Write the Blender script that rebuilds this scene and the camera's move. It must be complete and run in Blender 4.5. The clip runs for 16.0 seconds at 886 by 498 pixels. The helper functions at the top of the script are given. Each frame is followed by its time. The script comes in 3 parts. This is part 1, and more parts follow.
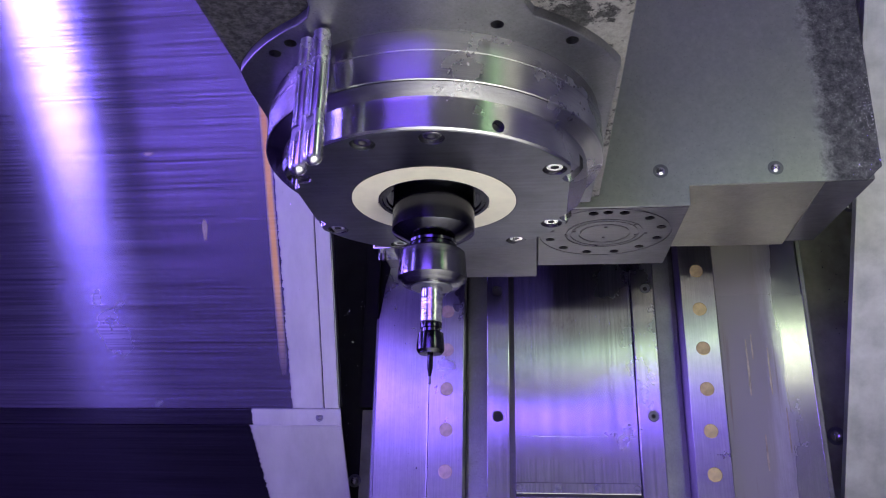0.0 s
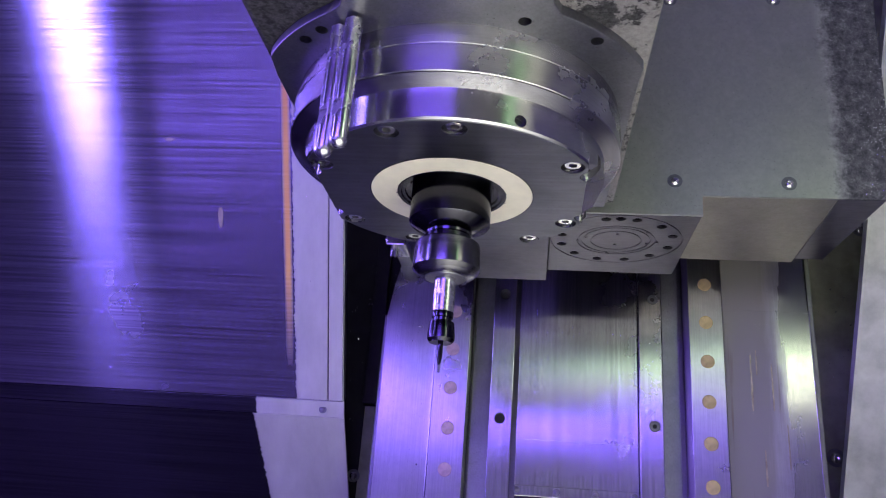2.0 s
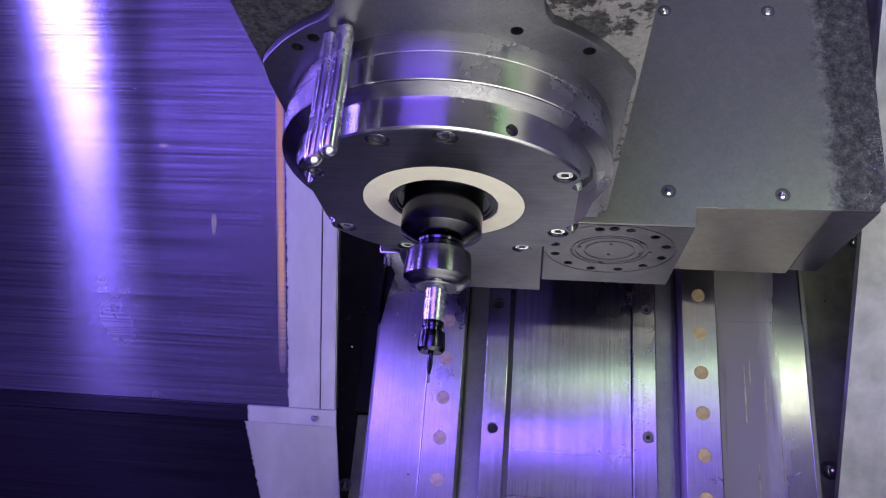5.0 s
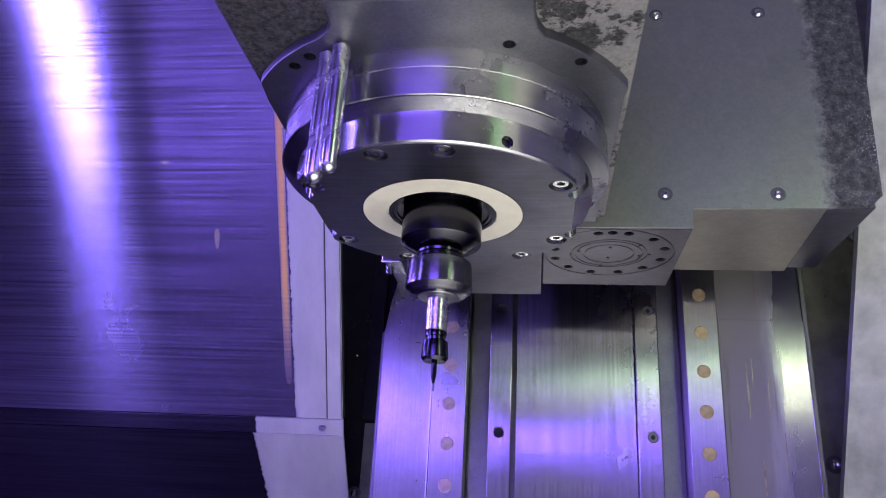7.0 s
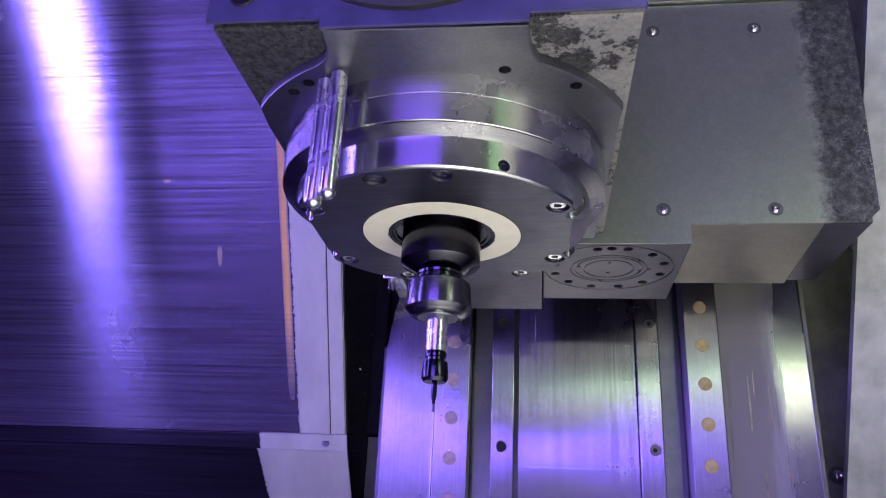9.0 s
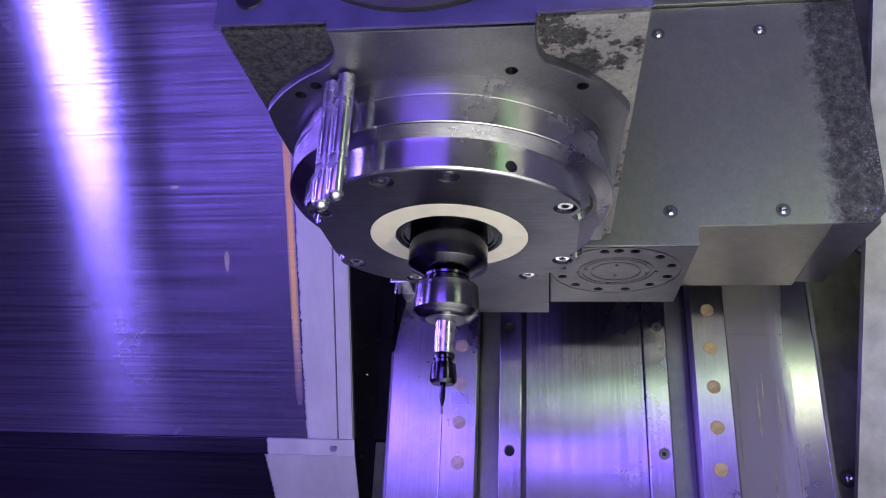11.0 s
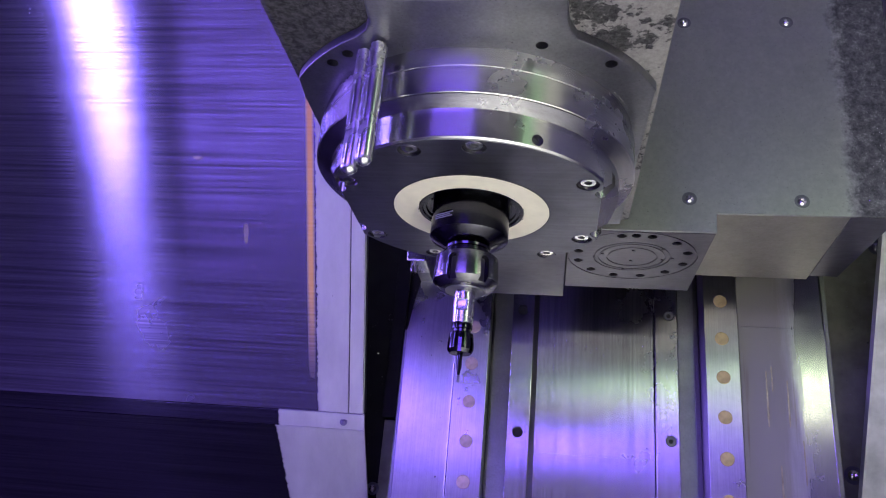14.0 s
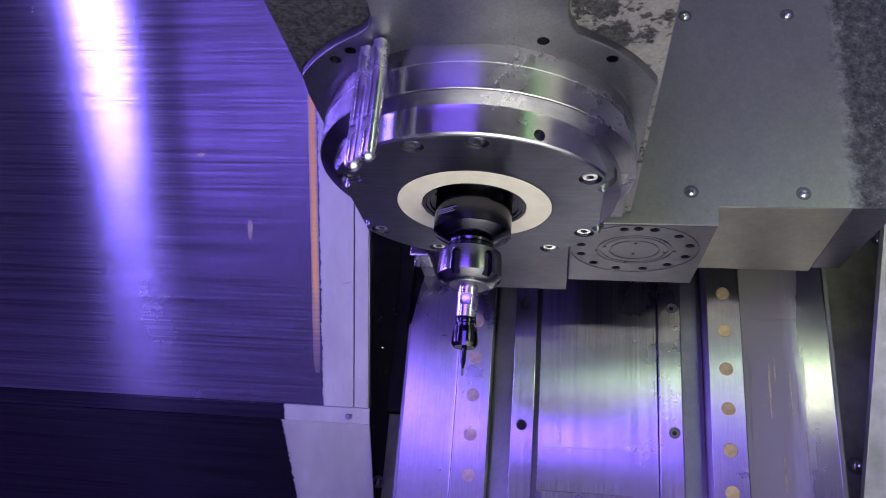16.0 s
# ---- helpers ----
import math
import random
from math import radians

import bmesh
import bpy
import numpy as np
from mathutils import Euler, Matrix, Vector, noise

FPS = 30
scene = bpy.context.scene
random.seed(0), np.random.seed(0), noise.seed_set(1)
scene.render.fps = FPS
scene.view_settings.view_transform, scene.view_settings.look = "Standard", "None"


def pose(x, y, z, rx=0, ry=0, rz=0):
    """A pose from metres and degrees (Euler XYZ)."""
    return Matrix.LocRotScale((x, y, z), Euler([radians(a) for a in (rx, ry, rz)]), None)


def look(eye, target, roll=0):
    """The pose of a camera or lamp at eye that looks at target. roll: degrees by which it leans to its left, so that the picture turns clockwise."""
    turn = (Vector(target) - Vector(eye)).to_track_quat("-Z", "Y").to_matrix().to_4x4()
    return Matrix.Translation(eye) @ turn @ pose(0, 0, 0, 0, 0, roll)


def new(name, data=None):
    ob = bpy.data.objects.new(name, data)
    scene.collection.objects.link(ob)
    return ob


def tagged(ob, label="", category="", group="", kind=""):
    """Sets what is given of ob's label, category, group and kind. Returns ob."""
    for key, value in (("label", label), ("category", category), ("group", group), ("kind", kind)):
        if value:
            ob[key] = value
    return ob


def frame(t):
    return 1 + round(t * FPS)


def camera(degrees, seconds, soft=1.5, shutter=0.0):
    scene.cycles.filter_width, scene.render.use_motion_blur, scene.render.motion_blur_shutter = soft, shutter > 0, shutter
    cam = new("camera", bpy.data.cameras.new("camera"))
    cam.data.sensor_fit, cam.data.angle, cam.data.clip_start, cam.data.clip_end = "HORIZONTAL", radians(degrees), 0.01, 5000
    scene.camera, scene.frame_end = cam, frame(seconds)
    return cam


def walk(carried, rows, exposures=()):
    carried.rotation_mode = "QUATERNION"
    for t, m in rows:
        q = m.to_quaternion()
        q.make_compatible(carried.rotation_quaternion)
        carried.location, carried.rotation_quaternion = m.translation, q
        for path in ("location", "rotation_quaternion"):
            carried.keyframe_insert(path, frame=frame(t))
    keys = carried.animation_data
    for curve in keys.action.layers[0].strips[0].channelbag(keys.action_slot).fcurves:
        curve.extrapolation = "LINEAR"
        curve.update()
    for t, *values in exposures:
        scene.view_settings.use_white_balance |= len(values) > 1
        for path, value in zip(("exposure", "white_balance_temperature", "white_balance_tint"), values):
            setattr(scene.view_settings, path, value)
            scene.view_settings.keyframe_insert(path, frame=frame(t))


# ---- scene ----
cam = camera(58.65, 16.0, soft=1.0, shutter=1.0)
# seconds, eye (x, y, z), yaw, pitch, lean to the right; z = 0 is the spindle's face, its axis is x = y = 0
PATH = [
    (0.0, 0.0697, -0.5320, -0.2281, 6.68, 19.56, -1.13),
    (0.5, 0.0684, -0.5331, -0.2324, 6.59, 19.70, -1.71),
    (1.0, 0.0676, -0.5365, -0.2368, 6.69, 19.98, -2.62),
    (1.5, 0.0655, -0.5375, -0.2405, 6.92, 20.21, -3.59),
    (2.0, 0.0643, -0.5363, -0.2449, 7.19, 20.36, -4.47),
    (2.5, 0.0649, -0.5400, -0.2435, 7.53, 20.46, -4.91),
    (3.0, 0.0686, -0.5271, -0.2465, 7.56, 20.42, -6.42),
    (3.5, 0.0667, -0.5310, -0.2421, 7.58, 20.64, -6.59),
    (4.0, 0.0669, -0.5302, -0.2439, 7.32, 20.77, -6.16),
    (6.5, 0.0709, -0.5424, -0.2410, 7.26, 21.17, -3.38),
    (7.0, 0.0710, -0.5441, -0.2416, 7.26, 21.20, -3.21),
    (7.5, 0.0714, -0.5475, -0.2409, 7.30, 21.20, -3.17),
    (8.0, 0.0718, -0.5483, -0.2403, 7.37, 21.26, -3.04),
    (8.5, 0.0723, -0.5487, -0.2400, 7.48, 21.36, -2.98),
    (9.0, 0.0754, -0.5534, -0.2337, 7.61, 21.66, -2.79),
    (11.5, 0.0721, -0.5518, -0.2411, 8.14, 22.20, -2.68),
    (12.0, 0.0656, -0.5553, -0.2597, 8.33, 22.10, -4.41),
    (12.5, 0.0657, -0.5524, -0.2581, 8.25, 21.99, -5.00),
    (13.0, 0.0659, -0.5515, -0.2576, 8.44, 21.93, -5.26),
    (13.5, 0.0654, -0.5513, -0.2580, 8.61, 21.80, -5.35),
    (14.0, 0.0660, -0.5550, -0.2557, 8.74, 21.61, -5.25),
    (14.5, 0.0651, -0.5564, -0.2587, 8.86, 21.46, -5.18),
    (15.0, 0.0652, -0.5569, -0.2577, 8.98, 21.28, -5.12),
    (15.5, 0.0654, -0.5570, -0.2564, 8.94, 21.17, -4.96),
    (16.0, 0.0659, -0.5595, -0.2568, 8.90, 21.16, -4.85),
]
walk(cam, [(t, pose(x, y, z, 90 + pitch, 0, yaw) @ pose(0, 0, 0, 0, 0, -lean)) for t, x, y, z, yaw, pitch, lean in PATH])

# ---- light ----
world = bpy.data.worlds.new("world")
scene.world = world
world.use_nodes = True
world.node_tree.nodes["Background"].inputs[0].default_value = (0.6, 0.62, 0.75, 1)
world.node_tree.nodes["Background"].inputs[1].default_value = 0.02


def area_lamp(name, eye, target, w, h, watts, color):
    data = bpy.data.lights.new(name, "AREA")
    data.shape, data.size, data.size_y, data.energy, data.color = "RECTANGLE", w, h, watts, color
    ob = new(name, data)
    ob.matrix_world = look(eye, target)
    return ob


# a violet-blue work lamp on the left door post, a violet strip over the door and a neutral lamp on the right, set where
# reflections in the metal point; added with no known source: a violet side fill, a low violet fill for the guard, a
# small greenish lamp for the colour fringe, and a lamp from above whose light comes back up from the table
area_lamp("work_lamp_violet", (-1.0, -0.56, 0.19), (-0.1, 0.2, 0.10), 0.085, 0.58, 5.8, (0.26, 0.18, 1.0))
area_lamp("side_fill_violet", (-1.34, -0.02, 0.13), (0.0, -0.05, 0.0), 0.36, 0.30, 16, (0.27, 0.16, 1.0))
area_lamp("door_strip_violet", (-0.20, -1.05, 0.165), (-0.02, 0.3, 0.02), 0.54, 0.20, 6.0, (0.21, 0.10, 1.0))
area_lamp("guard_fill_violet", (-0.68, -1.10, -0.26), (-0.3, 0.20, 0.35), 0.80, 0.16, 2.2, (0.25, 0.15, 1.0))
area_lamp("fringe_lamp_green", (0.60, -0.70, 0.235), (0.1, 0.2, 0.05), 0.12, 0.03, 0.32, (0.50, 1.0, 0.42))
area_lamp("work_lamp_neutral", (0.74, -0.62, 0.20), (0.28, 0.3, 0.06), 0.20, 0.11, 0.62, (1.0, 0.97, 0.74))
bounce_fill = area_lamp("bounce_fill", (0.36, -0.70, 0.80), (0.33, -0.58, -0.55), 0.3, 0.2, 33, (1.0, 0.98, 0.88))
bounce_fill.data.spread = radians(60)


# ---- materials ----
def nodes_of(name):
    m = bpy.data.materials.new(name)
    m.use_nodes = True
    nt = m.node_tree
    return m, nt, nt.nodes["Principled BSDF"]


def node(nt, kind, **kw):
    n = nt.nodes.new(kind)
    for k, v in kw.items():
        n.inputs[k.replace("_", " ")].default_value = v
    return n


def coords(nt, scale):
    tc = nt.nodes.new("ShaderNodeTexCoord")
    mp = nt.nodes.new("ShaderNodeMapping")
    mp.inputs["Scale"].default_value = scale
    nt.links.new(tc.outputs["Object"], mp.inputs["Vector"])
    return mp.outputs["Vector"]


def noise_tex(nt, scale, stretch=(1, 1, 1), detail=4.0, rough=0.55):
    n = node(nt, "ShaderNodeTexNoise", Scale=scale, Detail=detail, Roughness=rough)
    nt.links.new(coords(nt, stretch), n.inputs["Vector"])
    return n.outputs["Fac"]


def ramp(nt, fac, stops):
    r = nt.nodes.new("ShaderNodeValToRGB")
    els = r.color_ramp.elements
    while len(els) < len(stops):
        els.new(0.5)
    for e, (p, c) in zip(els, stops):
        e.position, e.color = p, (*c, 1) if len(c) == 3 else c
    nt.links.new(fac, r.inputs["Fac"])
    return r.outputs["Color"]


def grey(v):
    return (v, v, v)


def mixed(nt, fac, a, b, blend="MIX"):
    m = nt.nodes.new("ShaderNodeMix")
    m.data_type, m.blend_type = "RGBA", blend
    for s, k in ((fac, 0), (a, 6), (b, 7)):
        if hasattr(s, "links"):
            nt.links.new(s, m.inputs[k])
        else:
            m.inputs[k].default_value = s if k == 0 else (*s, 1)
    return m.outputs[2]


def bump(nt, bsdf, height, strength, dist=0.001):
    b = node(nt, "ShaderNodeBump", Strength=strength, Distance=dist)
    nt.links.new(height, b.inputs["Height"])
    nt.links.new(b.outputs["Normal"], bsdf.inputs["Normal"])


def metal(name, base, rough, aniso=0.0, turn=0.0, grain=(1, 1, 1), grain_scale=300, contrast=0.12, stain=0.25, bump_s=0.15, stain_scale=14, metallic=1.0, grime=1.0):
    """Machined or brushed metal: fine grain stretched along the tool marks, larger dull stains, directional gloss."""
    m, nt, b = nodes_of(name)
    g = noise_tex(nt, grain_scale, grain, 5)
    s = noise_tex(nt, stain_scale, (1, 1, 1), 6, 0.6)
    lo, hi = [c * (1 - contrast) for c in base], [min(1, c * (1 + contrast)) for c in base]
    col = ramp(nt, g, [(0.3, lo), (0.7, hi)])
    dirty = ramp(nt, s, [(0.45, grey(0)), (0.75, grey(stain))])
    col = mixed(nt, dirty, col, [c * 0.45 for c in base])
    pits = ramp(nt, noise_tex(nt, 700, (1, 1, 1), 2, 0.6), [(0.66, grey(0)), (0.74, grey(0.55 * grime))])
    smear = ramp(nt, noise_tex(nt, 90, (1, 1, 1), 8, 0.75), [(0.40, grey(0)), (0.80, grey(0.35 * grime))])
    col = mixed(nt, pits, mixed(nt, smear, col, [c * 0.6 for c in base]), [c * 0.25 for c in base])
    nt.links.new(col, b.inputs["Base Color"])
    r = ramp(nt, s, [(0.3, grey(max(0.05, rough - 0.05))), (0.75, grey(rough + 0.06))])
    nt.links.new(r, b.inputs["Roughness"])
    b.inputs["Metallic"].default_value = metallic
    if aniso:
        b.inputs["Anisotropic"].default_value = aniso
        b.inputs["Anisotropic Rotation"].default_value = turn
        t = nt.nodes.new("ShaderNodeTangent")
        t.direction_type, t.axis = "RADIAL", "Z"
        nt.links.new(t.outputs[0], b.inputs["Tangent"])
    bump(nt, b, g, bump_s, 0.0004)
    return m


def painted(name, base, rough=0.6, spread=0.2, scale=20, bump_s=0.2, bump_scale=200, metallic=0.0):
    m, nt, b = nodes_of(name)
    s = noise_tex(nt, scale, (1, 1, 1), 8, 0.6)
    col = ramp(nt, s, [(0.3, [c * (1 - spread) for c in base]), (0.7, [min(1, c * (1 + spread)) for c in base])])
    nt.links.new(col, b.inputs["Base Color"])
    b.inputs["Roughness"].default_value = rough
    b.inputs["Metallic"].default_value = metallic
    bump(nt, b, noise_tex(nt, bump_scale, (1, 1, 1), 6), bump_s, 0.0006)
    return m


TURNED = metal("turned_steel", (0.44, 0.44, 0.45), 0.25, 0.9, 0.25, (0.05, 0.05, 1), 900, 0.10, 0.12, 0.08, 12, grime=0.5)
GROUND = metal("ground_steel", (0.25, 0.255, 0.27), 0.42, 0.0, 0, (1, 1, 1), 500, 0.10, 0.35, 0.1, 30)
MILLED = metal("milled_steel", (0.205, 0.20, 0.215), 0.42, 0.4, 0.0, (0.15, 1, 1), 400, 0.10, 0.3, 0.1, 18)
POLISHED = metal("polished_steel", (0.75, 0.75, 0.76), 0.16, 0.5, 0.25, (0.1, 0.1, 1), 900, 0.05, 0.1, 0.03, 40, grime=0.2)
BLACKENED = metal("black_oxide_steel", (0.05, 0.05, 0.06), 0.17, 0.4, 0.25, (0.1, 0.1, 1), 900, 0.1, 0.2, 0.04, 40, grime=0.2)
NUTSTEEL = metal("burnished_nut_steel", (0.19, 0.19, 0.20), 0.24, 0.6, 0.25, (0.1, 0.1, 1), 900, 0.1, 0.2, 0.04, 40, grime=0.2)
PIN = metal("satin_pin_steel", (0.62, 0.62, 0.63), 0.26, 0.5, 0.25, (0.1, 0.1, 1), 900, 0.06, 0.15, 0.03, 60, grime=0.2)
RAIL = metal("rail_steel", (0.48, 0.48, 0.49), 0.30, 0.9, 0.0, (1, 1, 0.03), 600, 0.1, 0.35, 0.05, 18)
SHEET = metal("cover_sheet_steel", (0.54, 0.54, 0.55), 0.24, 1.0, 0.0, (1, 1, 0.02), 340, 0.22, 0.2, 0.05, 7)
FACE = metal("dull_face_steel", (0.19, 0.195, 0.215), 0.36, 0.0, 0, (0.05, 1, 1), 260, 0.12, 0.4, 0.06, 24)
COVER = metal("satin_cover_plate", (0.44, 0.43, 0.36), 0.5, 0.0, 0, (1, 1, 1), 250, 0.06, 0.35, 0.06, 9)
IVORY = painted("ivory_seal_ring", (0.78, 0.745, 0.60), 0.55, 0.06, 60, 0.05)
BRASS = painted("brass_cap", (0.50, 0.40, 0.20), 0.5, 0.25, 90, 0.15, 300, 0.6)
COPPER = painted("dull_copper_cap", (0.52, 0.40, 0.36), 0.5, 0.25, 90, 0.15, 300, 0.5)
# near-black paints in the shade deep behind the rails; also the dark front cap
DARK = painted("recess_shade_and_cap", (0.02, 0.02, 0.022), 0.5, 0.4, 30, 0.2)
# near-black paints in shade inside holes and slots; also grease specks and the joint
HOLE = painted("hole_shade_and_grease", (0.008, 0.008, 0.009), 0.4, 0.3, 80, 0.1)
FILM_GREY = (0.56, 0.56, 0.55)


def guard_metal(name, edge, slope, base=(0.46, 0.46, 0.50), rough=0.235, warm_line=False):
    """Stainless sheet brushed sideways; to the right of the line x = edge + slope * z a dull film of dried coolant lies on it."""
    m = metal(name, base, rough, 1.0, 0.25, (0.012, 1, 1), 330, 0.42, 0.25, 0.015, 6, grime=0.15)
    nt = m.node_tree
    b = nt.nodes["Principled BSDF"]
    tc = nt.nodes.new("ShaderNodeTexCoord")
    sep = nt.nodes.new("ShaderNodeSeparateXYZ")
    nt.links.new(tc.outputs["Object"], sep.inputs[0])

    def calc(op, p, q):
        n = nt.nodes.new("ShaderNodeMath")
        n.operation = op
        for i, v in enumerate((p, q)):
            if hasattr(v, "links"):
                nt.links.new(v, n.inputs[i])
            else:
                n.inputs[i].default_value = v
        return n.outputs[0]

    ragged = noise_tex(nt, 60, (0.25, 1, 2.5), 6, 0.7)
    d = calc("SUBTRACT", calc("SUBTRACT", sep.outputs[0], calc("MULTIPLY", sep.outputs[2], slope)), edge)
    straight = d
    d = calc("ADD", d, calc("MULTIPLY", calc("SUBTRACT", ragged, 0.5), 0.010))
    mask = nt.nodes.new("ShaderNodeMapRange")
    mask.inputs["From Min"].default_value, mask.inputs["From Max"].default_value = -0.0008, 0.0012
    nt.links.new(d, mask.inputs["Value"])
    mask = mask.outputs[0]
    blotch = ramp(nt, noise_tex(nt, 22, (1, 1, 0.4), 8, 0.65), [(0.3, [c * 0.82 for c in FILM_GREY]), (0.7, [c * 1.1 for c in FILM_GREY])])
    old = b.inputs["Base Color"].links[0].from_socket
    col = mixed(nt, mask, old, blotch)
    if warm_line:  # a thin orange line beside the film, a warm reflection put into the colour, fading out downwards
        near = nt.nodes.new("ShaderNodeMapRange")
        near.inputs["From Min"].default_value, near.inputs["From Max"].default_value = 0.0058, 0.0020
        off = calc("ABSOLUTE", calc("ADD", straight, 0.0075), 0.0)
        nt.links.new(off, near.inputs["Value"])
        fade = nt.nodes.new("ShaderNodeMapRange")
        fade.inputs["From Min"].default_value, fade.inputs["From Max"].default_value = 0.03, 0.16
        nt.links.new(sep.outputs[2], fade.inputs["Value"])
        line = calc("MULTIPLY", calc("MULTIPLY", near.outputs[0], fade.outputs[0]), 0.8)
        col = mixed(nt, line, col, (1.0, 0.58, 0.10))
        mask = calc("MAXIMUM", mask, line)
    nt.links.new(col, b.inputs["Base Color"])
    old = b.inputs["Roughness"].links[0].from_socket
    nt.links.new(mixed(nt, mask, old, grey(0.72)), b.inputs["Roughness"])
    nt.links.new(calc("SUBTRACT", 0.96, calc("MULTIPLY", mask, 0.73)), b.inputs["Metallic"])
    nt.links.new(calc("MULTIPLY", calc("SUBTRACT", 1.0, mask), 1.0), b.inputs["Anisotropic"])
    return m


BRUSHED_UP = guard_metal("brushed_guard_upper", -0.224, -0.02, warm_line=True)
# same steel, base darkened to paint in the shade on the down-tilted sheets
BRUSHED_BAND_SHADED = guard_metal("shaded_guard_band", -0.276, -0.02, (0.13, 0.13, 0.145), 0.20)
BRUSHED_LOW_SHADED = guard_metal("shaded_guard_lower", -0.254, -0.09, (0.10, 0.102, 0.104), 0.20)


def spattered(name):
    """The satin cover plate with a dark grimy band of stuck fines along its outer edge."""
    m = metal(name, (0.47, 0.485, 0.45), 0.46, 0.0, 0, (1, 1, 1), 250, 0.06, 0.35, 0.06, 9)
    nt = m.node_tree
    b = nt.nodes["Principled BSDF"]
    tc = nt.nodes.new("ShaderNodeTexCoord")
    sep = nt.nodes.new("ShaderNodeSeparateXYZ")
    nt.links.new(tc.outputs["Object"], sep.inputs[0])
    wob = noise_tex(nt, 55, (1, 1, 1), 8, 0.75)
    add = nt.nodes.new("ShaderNodeMath")
    add.operation = "MULTIPLY_ADD"
    nt.links.new(wob, add.inputs[0])
    add.inputs[1].default_value = 0.05
    nt.links.new(sep.outputs[0], add.inputs[2])
    band = nt.nodes.new("ShaderNodeMapRange")
    band.inputs["From Min"].default_value, band.inputs["From Max"].default_value = 0.366, 0.380
    nt.links.new(add.outputs[0], band.inputs["Value"])
    fines = ramp(nt, noise_tex(nt, 170, (1, 1, 1), 8, 0.8), [(0.40, (0.03, 0.031, 0.033)), (0.56, (0.11, 0.115, 0.11)), (0.70, (0.32, 0.32, 0.30))])
    old = b.inputs["Base Color"].links[0].from_socket
    nt.links.new(mixed(nt, band.outputs[0], old, fines), b.inputs["Base Color"])
    met = nt.nodes.new("ShaderNodeMapRange")
    met.inputs["To Min"].default_value, met.inputs["To Max"].default_value = 1.0, 0.15
    nt.links.new(band.outputs[0], met.inputs["Value"])
    nt.links.new(met.outputs[0], b.inputs["Metallic"])
    return m


SPATTERED = spattered("spattered_cover_plate")


def chipped_cast(name):
    """Grey machine paint flaking off a coarse dark casting."""
    m, nt, b = nodes_of(name)
    n1 = noise_tex(nt, 28, (1, 1, 1), 10, 0.72)
    n2 = noise_tex(nt, 260, (1, 1, 1), 8, 0.75)
    tc = nt.nodes.new("ShaderNodeTexCoord")
    sep = nt.nodes.new("ShaderNodeSeparateXYZ")
    nt.links.new(tc.outputs["Object"], sep.inputs[0])
    wear = nt.nodes.new("ShaderNodeMath")
    wear.operation = "MULTIPLY_ADD"
    nt.links.new(sep.outputs[0], wear.inputs[0])
    wear.inputs[1].default_value = 0.9
    nt.links.new(n1, wear.inputs[2])
    flake = ramp(nt, wear.outputs[0], [(0.56, grey(0)), (0.585, grey(1))])
    dark = ramp(nt, n2, [(0.40, (0.008, 0.008, 0.010)), (0.66, (0.10, 0.10, 0.10))])
    pale = ramp(nt, n2, [(0.3, (0.17, 0.165, 0.16)), (0.7, (0.32, 0.31, 0.30))])
    nt.links.new(mixed(nt, flake, dark, pale), b.inputs["Base Color"])
    b.inputs["Roughness"].default_value = 0.6
    b.inputs["Metallic"].default_value = 0.25
    bump(nt, b, mixed(nt, 0.4, n2, flake), 0.8, 0.0012)
    return m


CHIPPED = chipped_cast("flaking_cast_paint")


def streaked(name):
    """Cover plate with brown runs of dried coolant."""
    m = metal(name, (0.46, 0.46, 0.46), 0.25, 0.8, 0.0, (1, 1, 0.03), 700, 0.08, 0.35, 0.04, 18)
    nt = m.node_tree
    b = nt.nodes["Principled BSDF"]
    runs = noise_tex(nt, 75, (1, 1, 0.05), 3, 0.5)
    fade = noise_tex(nt, 14, (1, 1, 1), 4, 0.5)
    f = ramp(nt, runs, [(0.64, grey(0)), (0.70, grey(0.9))])
    g = ramp(nt, fade, [(0.42, grey(0)), (0.62, grey(0.85))])
    f = mixed(nt, 1.0, f, g, "MULTIPLY")
    # a dull olive residue over the side next to the rail
    tc = nt.nodes.new("ShaderNodeTexCoord")
    sep = nt.nodes.new("ShaderNodeSeparateXYZ")
    nt.links.new(tc.outputs["Object"], sep.inputs[0])
    wob = nt.nodes.new("ShaderNodeMath")
    wob.operation = "MULTIPLY_ADD"
    nt.links.new(noise_tex(nt, 60, (1, 1, 0.12), 6, 0.6), wob.inputs[0])
    wob.inputs[1].default_value = 0.05
    nt.links.new(sep.outputs[0], wob.inputs[2])
    res = nt.nodes.new("ShaderNodeMapRange")
    res.inputs["From Min"].default_value, res.inputs["From Max"].default_value = 0.388, 0.362
    nt.links.new(wob.outputs[0], res.inputs["Value"])
    old = b.inputs["Base Color"].links[0].from_socket
    col = mixed(nt, res.outputs[0], old, (0.24, 0.235, 0.20))
    nt.links.new(mixed(nt, f, col, (0.16, 0.12, 0.06)), b.inputs["Base Color"])
    old = b.inputs["Roughness"].links[0].from_socket
    nt.links.new(mixed(nt, res.outputs[0], old, grey(0.55)), b.inputs["Roughness"])
    met = nt.nodes.new("ShaderNodeMapRange")
    met.inputs["To Min"].default_value, met.inputs["To Max"].default_value = 1.0, 0.3
    nt.links.new(res.outputs[0], met.inputs["Value"])
    nt.links.new(met.outputs[0], b.inputs["Metallic"])
    return m


